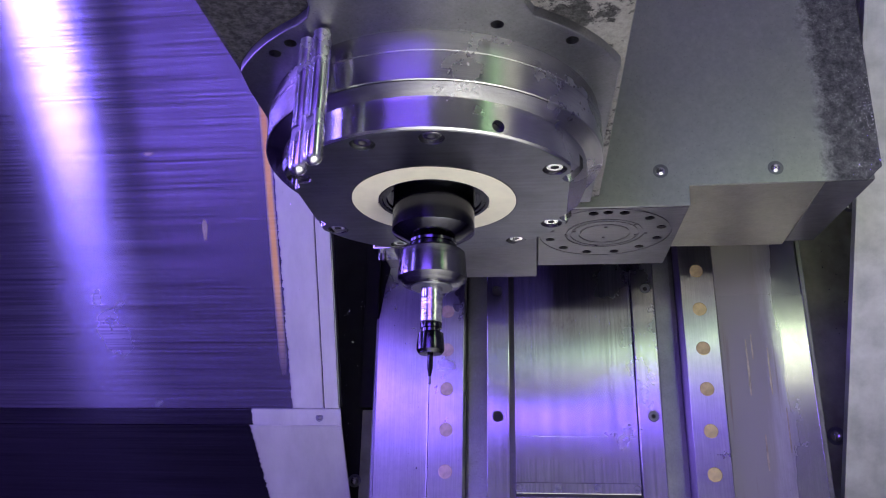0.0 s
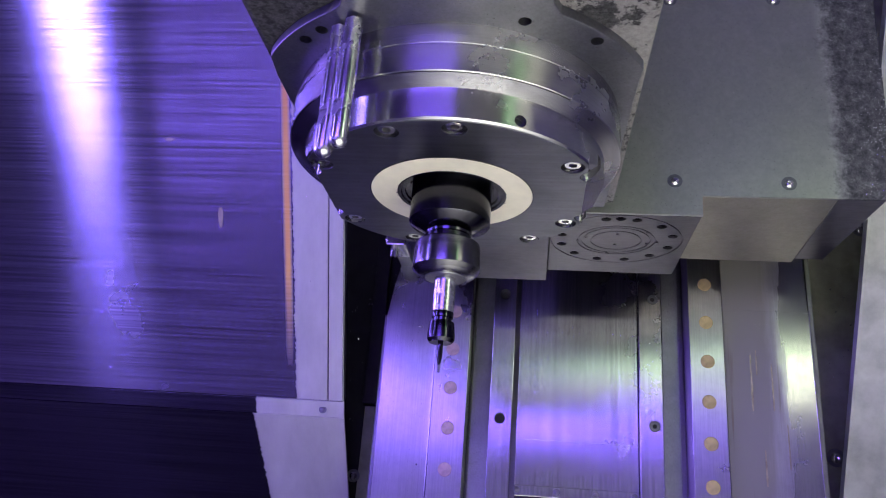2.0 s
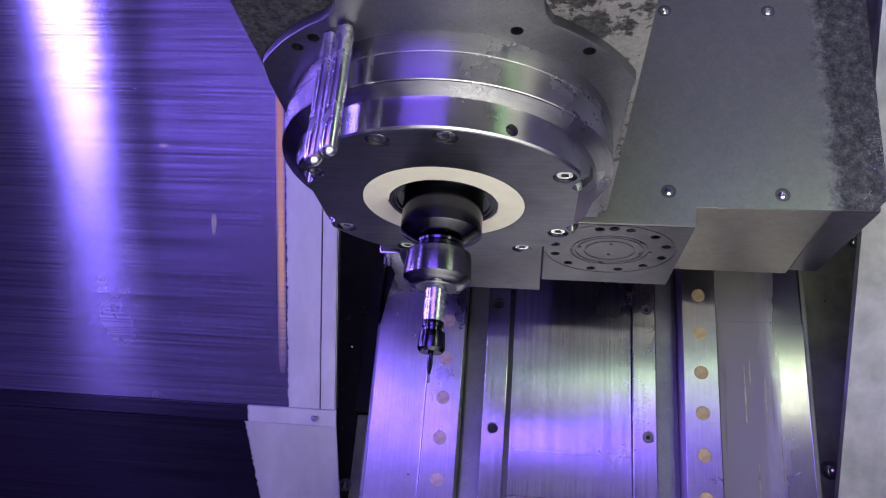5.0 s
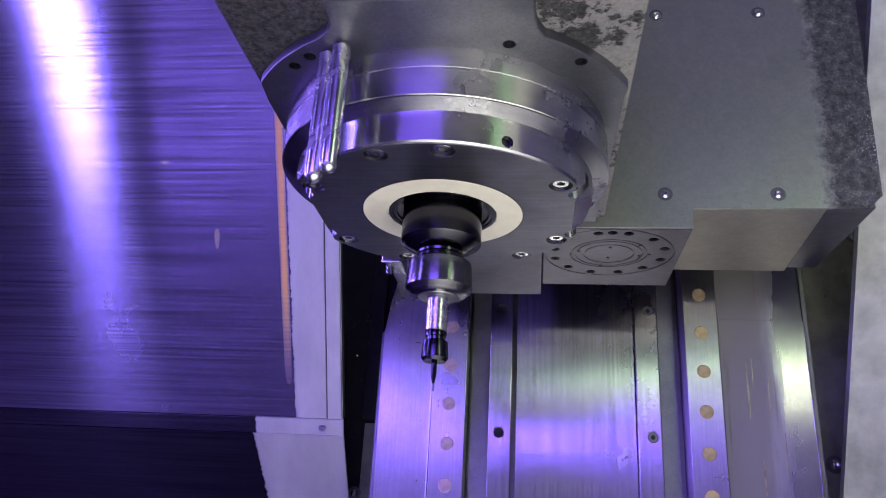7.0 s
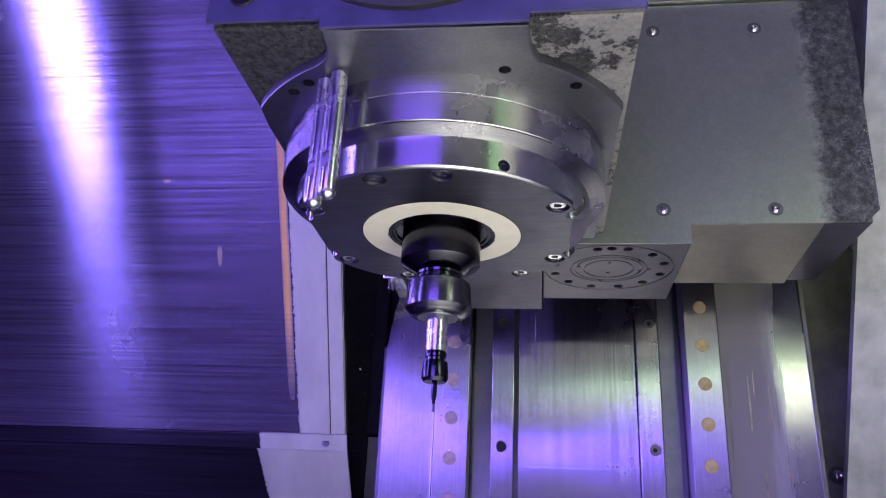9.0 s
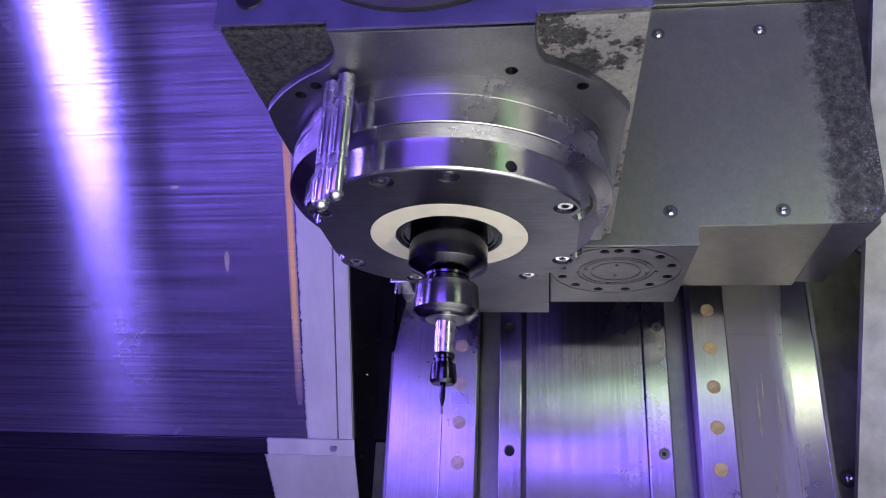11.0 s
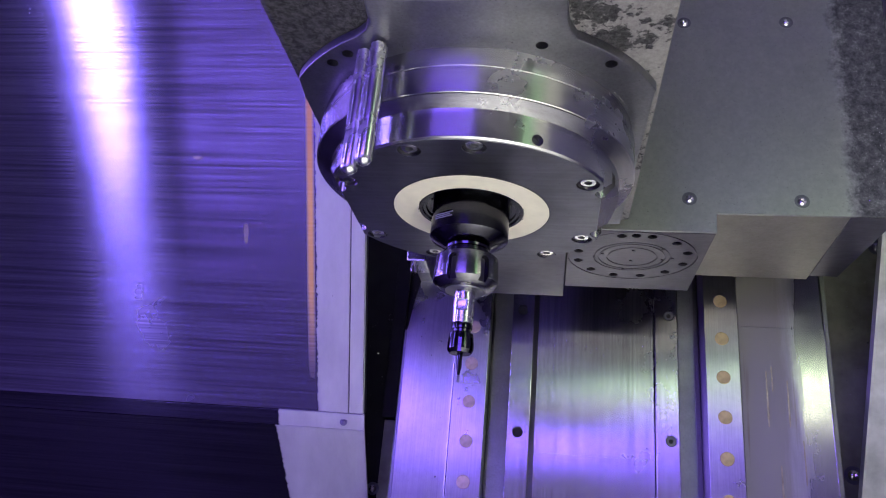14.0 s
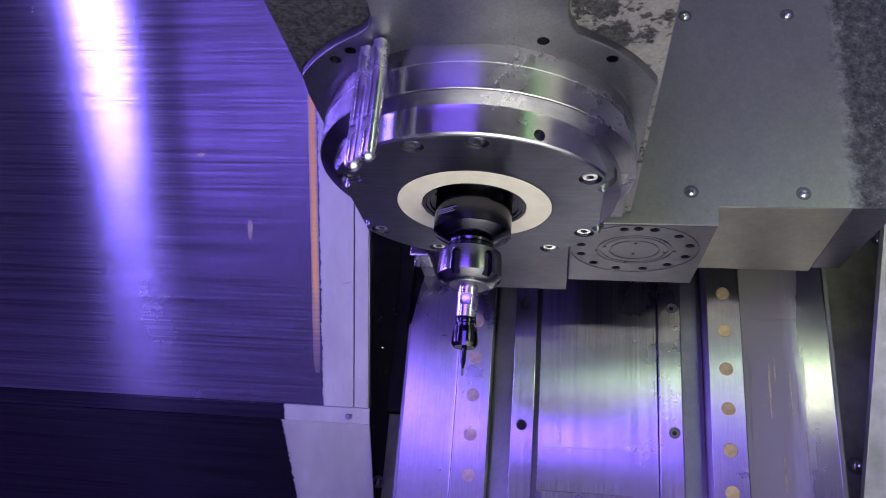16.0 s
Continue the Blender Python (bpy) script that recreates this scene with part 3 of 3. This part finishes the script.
def spindle_head():
    h = thing("spindle_head", "machined steel spindle head under a flaking grey casting", "spindle head")
    part("casting", box_bm(-0.130, 0.1365, -0.166, 0.168, 0.0705, 0.60, 0.004), CHIPPED, h, "rough grey casting with flaking paint")
    boss = [(-0.0575, -0.1695), (-0.0585, -0.149), (-0.0625, -0.1395)] + arc(0.150, -118, -146, 10) + [(-0.1265, -0.06), (-0.1265, 0.16), (0.127, 0.16), (0.1315, -0.06)] + arc(0.150, -28, -60, 10) + [(0.0705, -0.140), (0.0690, -0.149), (0.0685, -0.1675)]
    part("boss_flange", cut(prism_bm(boss, 0.0632, 0.0715, 0.0010), *[rod_bm(0.0042, 0.016, 24, x, y, 0.0632) for x, y in BOSS_HOLES]), GROUND, h, "smooth milled flange face")
    # black discs paint in the dark of the threaded holes
    for x, y in BOSS_HOLES:
        part("threaded_hole", rod_bm(0.0040, 0.0006, 24, x, y, 0.0700), HOLE, h)
    part("upper_ring", lathe_bm([(0.10, 0.0268), (0.1234, 0.0268), (0.1240, 0.0274), (0.1240, 0.0465), (0.1234, 0.0469), (0.1234, 0.0474), (0.1240, 0.0478), (0.1240, 0.0530), (0.1222, 0.0545), (0.1222, 0.0632), (0.10, 0.0632)], 160, True), TURNED, h, "bright turned steel ring", True)

    def slanted(side, x, slope):
        """A cutter whose slanted face mills a flat that spreads outwards as it rises."""
        return front_bm([(side * (x - slope * 0.01), -0.01), (side * (x + slope * 0.0230), 0.0230), (side * 0.2, 0.0230), (side * 0.2, -0.01)], -0.2, 0.2)

    def scallops():
        return [rod_bm(0.0074, 0.030, 28, x, y, 0.0) for x, y in ((0.1000, -0.0345), (0.1000, 0.0385), (-0.0990, -0.0355), (-0.0990, 0.0380))]

    flats = [slanted(-1, 0.0968, 0.59), slanted(1, 0.0980, 1.15)]
    bores = [rod_bm(0.0084, 0.008, 32, x, y, 0.0) for x, y in FACE_BOLTS]
    side = rod_bm(0.0042, 0.03, 24, 0, 0, 0, "y")
    bmesh.ops.transform(side, matrix=Matrix.Rotation(radians(27.6), 4, "Z") @ Matrix.Translation((0, -0.112, 0.0062)), verts=side.verts)
    ring = lathe_bm([(0.0606, 0.0), (0.1108, 0.0), (0.1120, 0.0012), (0.1120, 0.0224), (0.1228, 0.0264), (0.0606, 0.0264)], 160, True)
    part("nose_ring", cut(ring, *flats, *scallops(), *bores, side), TURNED, h, "turned nose ring with two milled flats", True)
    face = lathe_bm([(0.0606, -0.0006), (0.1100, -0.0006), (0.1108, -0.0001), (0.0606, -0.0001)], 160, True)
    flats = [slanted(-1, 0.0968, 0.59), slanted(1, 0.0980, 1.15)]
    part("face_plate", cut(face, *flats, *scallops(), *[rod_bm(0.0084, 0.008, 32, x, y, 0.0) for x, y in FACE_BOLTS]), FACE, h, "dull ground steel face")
    for x, y in FACE_BOLTS:
        s = socket_screw(h, x, y, 0.0010, 0.0062)
        # black ring paints in the shade down the bore round the screw head
        part("bore_shade", lathe_bm([(0.0061, 0.0016), (0.0083, 0.0016), (0.0083, 0.0026), (0.0061, 0.0026)], 28, True), HOLE, s)
    # black disc for the shade inside the side hole
    part("side_hole_shade", rod_bm(0.0040, 0.001, 20, 0, 0, 0, "y"), HOLE, h).matrix_basis = pose(0, 0, 0, 0, 0, 27.6) @ pose(0, -0.1065, 0.0062)
    part("seal_ring", lathe_bm([(0.0410, -0.0012), (0.0600, -0.0012), (0.0604, -0.0008), (0.0604, 0.004), (0.0410, 0.004)], 128, True), IVORY, h, "ivory coloured seal ring", True)
    part("seal_groove", lathe_bm([(0.0604, -0.0009), (0.0611, -0.0009), (0.0611, 0.0002), (0.0604, 0.0002)], 128, True), HOLE, h, "dark joint round the seal")
    part("labyrinth", lathe_bm([(0.0, 0.0020), (0.0318, 0.0020), (0.0318, 0.0018), (0.0345, 0.0012), (0.0350, -0.0004), (0.0375, -0.0004), (0.0380, -0.0014), (0.0404, -0.0014), (0.0408, -0.0010), (0.0408, 0.010), (0.0, 0.010)], 128), BLACKENED, h, "black stepped labyrinth", True)
    rng = random.Random(4)
    bm = bmesh.new()
    for k in range(34):
        a = radians(rng.choice((rng.uniform(150, 215), rng.uniform(-30, 25), rng.uniform(0, 360))))
        bmesh.ops.create_icosphere(bm, subdivisions=1, radius=rng.uniform(0.0002, 0.0005), matrix=pose(0.0412 * math.cos(a), 0.0412 * math.sin(a), -0.0012))
    tagged(part("grease_specks", bm, HOLE, h), "dark grease specks", kind="stuff")
    part("front_panel", front_bm([(-0.1302, 0.0704), (-0.0578, 0.0704), (-0.0578, 0.0634), (0.0688, 0.0634), (0.0688, 0.0704), (0.1367, 0.0704), (0.1367, 0.6), (-0.1302, 0.6)], -0.1725, -0.1698, 0.0008), FRONT, h, "dark painted front of the casting")
    cap = lathe_bm([(0, 0), (0.095, 0), (0.100, 0.003), (0.100, 0.012), (0, 0.012)], 96)
    part("front_cap", cap, DARK, h, "dark round cover on the casting's front", True).matrix_basis = pose(-0.004, -0.1795, 0.1735, -90)
    # raised black disc drawn in place of an open dark hole
    part("lifting_hole", lathe_bm([(0, -0.001), (0.0085, -0.001), (0.0095, 0.0), (0.0095, 0.004), (0, 0.004)], 28), HOLE, h, smooth=True).matrix_basis = pose(-0.1096, -0.1727, 0.0905, -90)


def guide_pin(x, y, top, bottom, group):
    """A round-ended steel pin with two spanner flats, hanging from the boss."""
    p = thing("guide_pin", "polished round-ended steel pin with spanner flats", "guide pin", group)
    r = 0.0058
    prof = [(0, top), (r * 0.8, top), (r, top - 0.0012), (r, bottom + r)] + [(r * math.cos(radians(a)), bottom + r - r * math.sin(radians(a))) for a in (20, 40, 60, 78)] + [(0, bottom)]
    f0 = bottom + 0.0200
    flat = box_bm(-0.01, 0.01, -0.01, -0.0041, f0, f0 + 0.0105)
    flat2 = box_bm(-0.01, 0.01, 0.0046, 0.01, f0, f0 + 0.0105)
    for b in (flat, flat2):
        bmesh.ops.transform(b, matrix=Matrix.Rotation(radians(-38), 4, "Z"), verts=b.verts)
    part("shaft", cut(lathe_bm(prof, 40), flat, flat2), PIN, p, smooth=True)
    part("collar", lathe_bm([(0, top - 0.0008), (r * 0.55, top - 0.0008), (r * 0.55, top + 0.0012), (0, top + 0.0012)], 20), GROUND, p)
    p.matrix_world = pose(x, y, 0)


spindle_head()
guide_pin(-0.0555, -0.1265, 0.0622, -0.0295, "guide pins under the head")
guide_pin(-0.0665, -0.1185, 0.0622, -0.0320, "guide pins under the head")


# ---- tool holder (turns) ----
def tool_holder():
    t = thing("tool_holder", "black collet chuck with a slim extension and a small end mill", "tool holder")
    body = lathe_bm([(0, 0.0084), (0.0285, 0.0084), (0.0298, 0.0070), (0.0300, -0.0100), (0.0300, -0.0245), (0.0292, -0.0256), (0.0180, -0.0322), (0.0172, -0.0326), (0.0170, -0.0346), (0.0163, -0.0351), (0.0163, -0.0361), (0.0172, -0.0366), (0.0172, -0.0412), (0, -0.0412)], 96)

    def at_azimuth(bm, a):
        bmesh.ops.transform(bm, matrix=Matrix.Rotation(radians(a), 4, "Z"), verts=bm.verts)
        return bm

    label_flat = at_azimuth(box_bm(-0.012, 0.012, -0.04, -0.0291, -0.0180, -0.0125), -27)
    drive_slot = at_azimuth(box_bm(-0.0075, 0.0075, -0.05, -0.0265, -0.0075, 0.02, 0.002), 50)
    drive_slot2 = at_azimuth(box_bm(-0.0075, 0.0075, -0.05, -0.0265, -0.0075, 0.02, 0.002), 230)
    fl = part("taper_flange", cut(body, label_flat, drive_slot, drive_slot2), BLACKENED, t, smooth=True)
    for k, w in enumerate((0.0085, 0.0070, 0.0080)):
        m = at_azimuth(box_bm(-0.0100, -0.0100 + 2 * w, -0.0294, -0.0290, -0.0142 - 0.0015 * k, -0.0134 - 0.0015 * k), -27)
        part("engraved_bar", m, GROUND, fl, "pale engraved line")
    nut = lathe_bm([(0, -0.0402), (0.0220, -0.0402), (0.0234, -0.0414), (0.0238, -0.0440), (0.0247, -0.0590), (0.0245, -0.0608), (0.0202, -0.0652), (0.0175, -0.0666), (0, -0.0666)], 96)
    slots = []
    for k in range(6):
        s = joined(box_bm(-0.0034, 0.0034, -0.03, -0.0190, -0.0640, -0.0480), rod_bm(0.0034, 0.011, 16, 0, -0.0245, -0.0480, "y"))
        slots.append(at_azimuth(s, -14 + 60 * k))
    nut = cut(nut, *slots[0::2])
    slots2 = []
    for k in range(1, 6, 2):
        slots2.append(at_azimuth(joined(box_bm(-0.0034, 0.0034, -0.03, -0.0190, -0.0640, -0.0480), rod_bm(0.0034, 0.011, 16, 0, -0.0245, -0.0480, "y")), -14 + 60 * k))
    n = part("collet_nut", cut(nut, *slots2), NUTSTEEL, t, "dark burnished collet nut with spanner slots", True)
    # black inserts paint in the shade at the back of the spanner slots
    for k in range(6):
        part("slot_shade", at_azimuth(box_bm(-0.0031, 0.0031, -0.0194, -0.0191, -0.0632, -0.0455), -14 + 60 * k), HOLE, n)
    part("collet_face", lathe_bm([(0.008, -0.0664), (0.0150, -0.0664), (0.0145, -0.0674), (0.008, -0.0674)], 40, True), GROUND, n, smooth=True)
    ext = cut(lathe_bm([(0, -0.065), (0.0078, -0.065), (0.0078, -0.0920), (0.0070, -0.0926), (0, -0.0926)], 48), at_azimuth(box_bm(-0.0042, 0.0042, -0.02, -0.0060, -0.0838, -0.0745, 0.0012), 3), at_azimuth(box_bm(-0.0042, 0.0042, -0.02, -0.0060, -0.0838, -0.0745, 0.0012), 183))
    part("extension", ext, PIN, t, "bright steel extension shank", True)
    small = lathe_bm([(0, -0.0926), (0.0076, -0.0926), (0.0078, -0.0932), (0.0076, -0.0965), (0.0066, -0.0968), (0.0066, -0.0990), (0.0088, -0.1000), (0.0097, -0.1085), (0.0097, -0.1120), (0.0080, -0.1145), (0, -0.1145)], 48)
    small = cut(small, *[at_azimuth(box_bm(-0.0014, 0.0014, -0.012, -0.0078, -0.116, -0.1035), 8 + 60 * k) for k in range(6)])
    part("small_nut", small, BLACKENED, t, "small black clamping nut", True)
    mill = part("end_mill", lathe_bm([(0, -0.114), (0.0020, -0.114), (0.0020, -0.1245), (0.0011, -0.1285), (0.0010, -0.1300), (0, -0.1300)], 24), BLACKENED, t, "thin carbide end mill", True)
    flute = bmesh.new()
    prev = None
    for i in range(19):
        z = -0.1298 - 0.0056 * i / 18
        a = radians(38 * i)
        ringv = []
        for j in range(10):
            b = 2 * math.pi * j / 10
            r = 0.00125 if j in (0, 5) else 0.00095 if j in (1, 9, 4, 6) else 0.0006
            ringv.append(flute.verts.new((r * math.cos(a + b), r * math.sin(a + b), z)))
        if prev:
            for j in range(10):
                flute.faces.new((prev[j], prev[(j + 1) % 10], ringv[(j + 1) % 10], ringv[j]))
        else:
            flute.faces.new(ringv[::-1])
        prev = ringv
    flute.faces.new(prev)
    part("flutes", flute, GROUND, mill)
    return t


holder = tool_holder()


# ---- chips, droplets and splashes lying about ----
def chips(name, label, count, place, material, seed, lo, hi, flat="y"):
    rng = random.Random(seed)
    verts, faces = [], []
    for _ in range(count):
        c = Vector(place(rng))
        m = Euler((rng.uniform(0, 6.3), rng.uniform(0, 6.3), rng.uniform(0, 6.3))).to_matrix()
        a, b, d = rng.uniform(lo, hi), rng.uniform(lo, hi) * 0.5, rng.uniform(lo, hi) * 0.3
        k = len(verts)
        for q in ((a, 0, 0), (-a, b * 0.4, 0), (0, b, d), (0, -b, d * 0.5), (a * 0.2, 0, -d)):
            verts.append(c + m @ Vector(q))
        faces += [tuple(k + i for i in f) for f in ((0, 2, 3), (1, 3, 2), (0, 4, 2), (1, 2, 4), (0, 3, 4), (1, 4, 3))]
    me = bpy.data.meshes.new(name)
    me.from_pydata([tuple(v) for v in verts], [], faces)
    me.materials.append(material)
    return tagged(new(name, me), label, "metal chips", kind="stuff")


chips("cover_chips", "fine bright chips stuck to the cover's outer edge", 260, lambda r: (min(0.3985, 0.400 - abs(r.gauss(0, 0.012))), 0.1733, 0.098 + abs(r.gauss(0, 0.055))), BRIGHT, 11, 0.0003, 0.0011)
chips("cover_corner_chips", "pale chips gathered at the cover's lower corner", 90, lambda r: (0.388 - abs(r.gauss(0, 0.012)), 0.1733, 0.087 + abs(r.gauss(0, 0.012))), BRIGHT, 12, 0.0003, 0.0010)
chips("cover_specks", "a few bright specks on the satin cover", 14, lambda r: (r.uniform(0.19, 0.37), 0.1733, r.uniform(0.10, 0.33)), BRIGHT, 13, 0.0003, 0.0009)
chips("recess_chips", "wet bright chips on the dark panel beside the rails", 46, lambda r: (r.uniform(0.43, 0.53), 0.5775, r.choice((r.gauss(0.09, 0.04), r.gauss(0.02, 0.02), r.gauss(0.18, 0.05)))), BRIGHT, 14, 0.0006, 0.0026)
chips("rear_chips", "scattered bright chips on the black rear wall", 90, lambda r: (r.uniform(-0.215, -0.15), 0.6195, r.uniform(-0.2, 0.17)), BRIGHT, 15, 0.0007, 0.0030)


def droplets(name, label, count, place, material, seed, lo, hi):
    """Flattened drops standing on an upright face."""
    rng = random.Random(seed)
    bm = bmesh.new()
    for _ in range(count):
        x, y, z = place(rng)
        r = rng.uniform(lo, hi)
        bmesh.ops.create_icosphere(bm, subdivisions=2, radius=r, matrix=Matrix.Translation((x, y, z)) @ Matrix.Diagonal((rng.uniform(0.7, 1), 0.4, rng.uniform(0.9, 2.0), 1)))
    ob = part(name, bm, material, None, "", True)
    return tagged(ob, label, "droplets", kind="stuff")


droplets("rail_droplets", "coolant droplets running down the rail cover", 70, lambda r: (r.gauss(-0.085, 0.010), 0.4139, r.uniform(-0.20, -0.085)), OILY, 16, 0.0004, 0.0012)
droplets("left_drops", "few dark drops on the rail cover", 12, lambda r: (r.gauss(-0.095, 0.008), 0.4139, r.uniform(-0.09, 0.0)), OILY, 26, 0.0004, 0.0009)
droplets("way_drops", "dried drops across the way cover", 80, lambda r: (r.uniform(0.05, 0.19), 0.4430, r.gauss(0.018, 0.006)), OILY, 27, 0.0004, 0.0011)
chips("panel_droplets", "dried coolant spots across the way cover", 90, lambda r: (r.uniform(0.05, 0.19), 0.4429, r.gauss(0.018, 0.006)), BRIGHT, 17, 0.0003, 0.0009)
chips("panel_specks", "few bright specks on the way cover", 26, lambda r: (r.uniform(0.05, 0.19), 0.4429, r.uniform(-0.13, 0.05)), BRIGHT, 18, 0.0003, 0.0008)
chips("cover_droplets", "row of droplets on the streaked cover plate", 26, lambda r: (r.uniform(0.315, 0.385), 0.4153, r.gauss(0.026, 0.0025)), BRIGHT, 19, 0.0004, 0.0012)
chips("boss_chips", "tiny chips caught round the upper ring", 70, lambda r: (lambda a: (0.1246 * math.cos(a), 0.1246 * math.sin(a), 0.0628))(r.choice((r.uniform(-2.3, -1.2), r.uniform(-0.6, 0.1), r.uniform(3.1, 3.6)))), BRIGHT, 20, 0.0003, 0.0011)


def guard_point(rng):
    x, t = rng.uniform(-0.55, -0.2), rng.random()
    return x, 0.4195 - 0.507 * t * 0.5 - 0.0004, -0.088 + 0.5 * t


chips("guard_specks", "sparse bright specks and nicks on the brushed guard", 150, guard_point, BRIGHT, 21, 0.0003, 0.0011)


def flying_chip(seen, place, tail, lean, start=(0, 0, -0.05), big=1.0):
    """A chip or droplet that leaves the spinning nut, flies past a place and drops on the table."""
    p = part("flying_chip", lathe_bm([(r * big, z * big) for r, z in ((0, -0.0030), (0.0005, -0.002), (0.0007, 0), (0.0005, 0.002), (0, 0.0030))], 8), BRIGHT)
    tagged(p, "small bright chip flung off the spinning tool", "metal chip", "flying chips")
    x, y, z = place
    start = pose(*start)
    rows = [(0.0, start), (max(0.1, seen - 0.4), start), (seen, pose(x, y, z, 0, lean)), (min(15.9, seen + 0.3), pose(*tail, 0, 90)), (16.0, pose(*tail, 0, 90))]
    return p, rows if seen < 15.5 else [(0.0, start), (15.6, start), (16.0, pose(x, y, z, 0, lean))]


FLIGHTS = [
    flying_chip(3.0, (0.165, 0.40, -0.042), (0.30, 0.38, -0.549), 40, big=1.5),
    flying_chip(3.5, (0.27, 0.10, 0.13), (0.36, -0.1, -0.549), 65),
    flying_chip(1.6, (-0.334, 0.38, -0.127), (-0.46, 0.3, -0.549), 75, big=1.8),
    flying_chip(3.0, (-0.315, 0.38, -0.113), (-0.33, 0.36, -0.549), 5, big=2.2),
    flying_chip(13.0, (0.131, 0.40, 0.04), (0.131, 0.41, -0.549), 0, (0.131, 0.30, 0.09), big=1.5),
    flying_chip(8.2, (-0.34, 0.30, -0.10), (-0.42, 0.2, -0.549), 15),
    flying_chip(13.6, (-0.30, 0.30, -0.12), (-0.40, 0.2, -0.549), -55),
    flying_chip(16.0, (-0.15, 0.20, 0.0), (0, 0, 0), 55),
]


def motions():
    for chip, rows in FLIGHTS:
        walk(chip, rows)
    spin = [(k / 30, pose(0, 0, 0, 0, 0, 60 * k - 66)) for k in range(0, 397)]
    walk(holder, spin + [(t, pose(0, 0, 0, 0, 0, 60 * 396 - 66 + a)) for t, a in ((13.2333, 40), (13.2667, 55), (13.3, 60), (16.0, 60))])


motions()
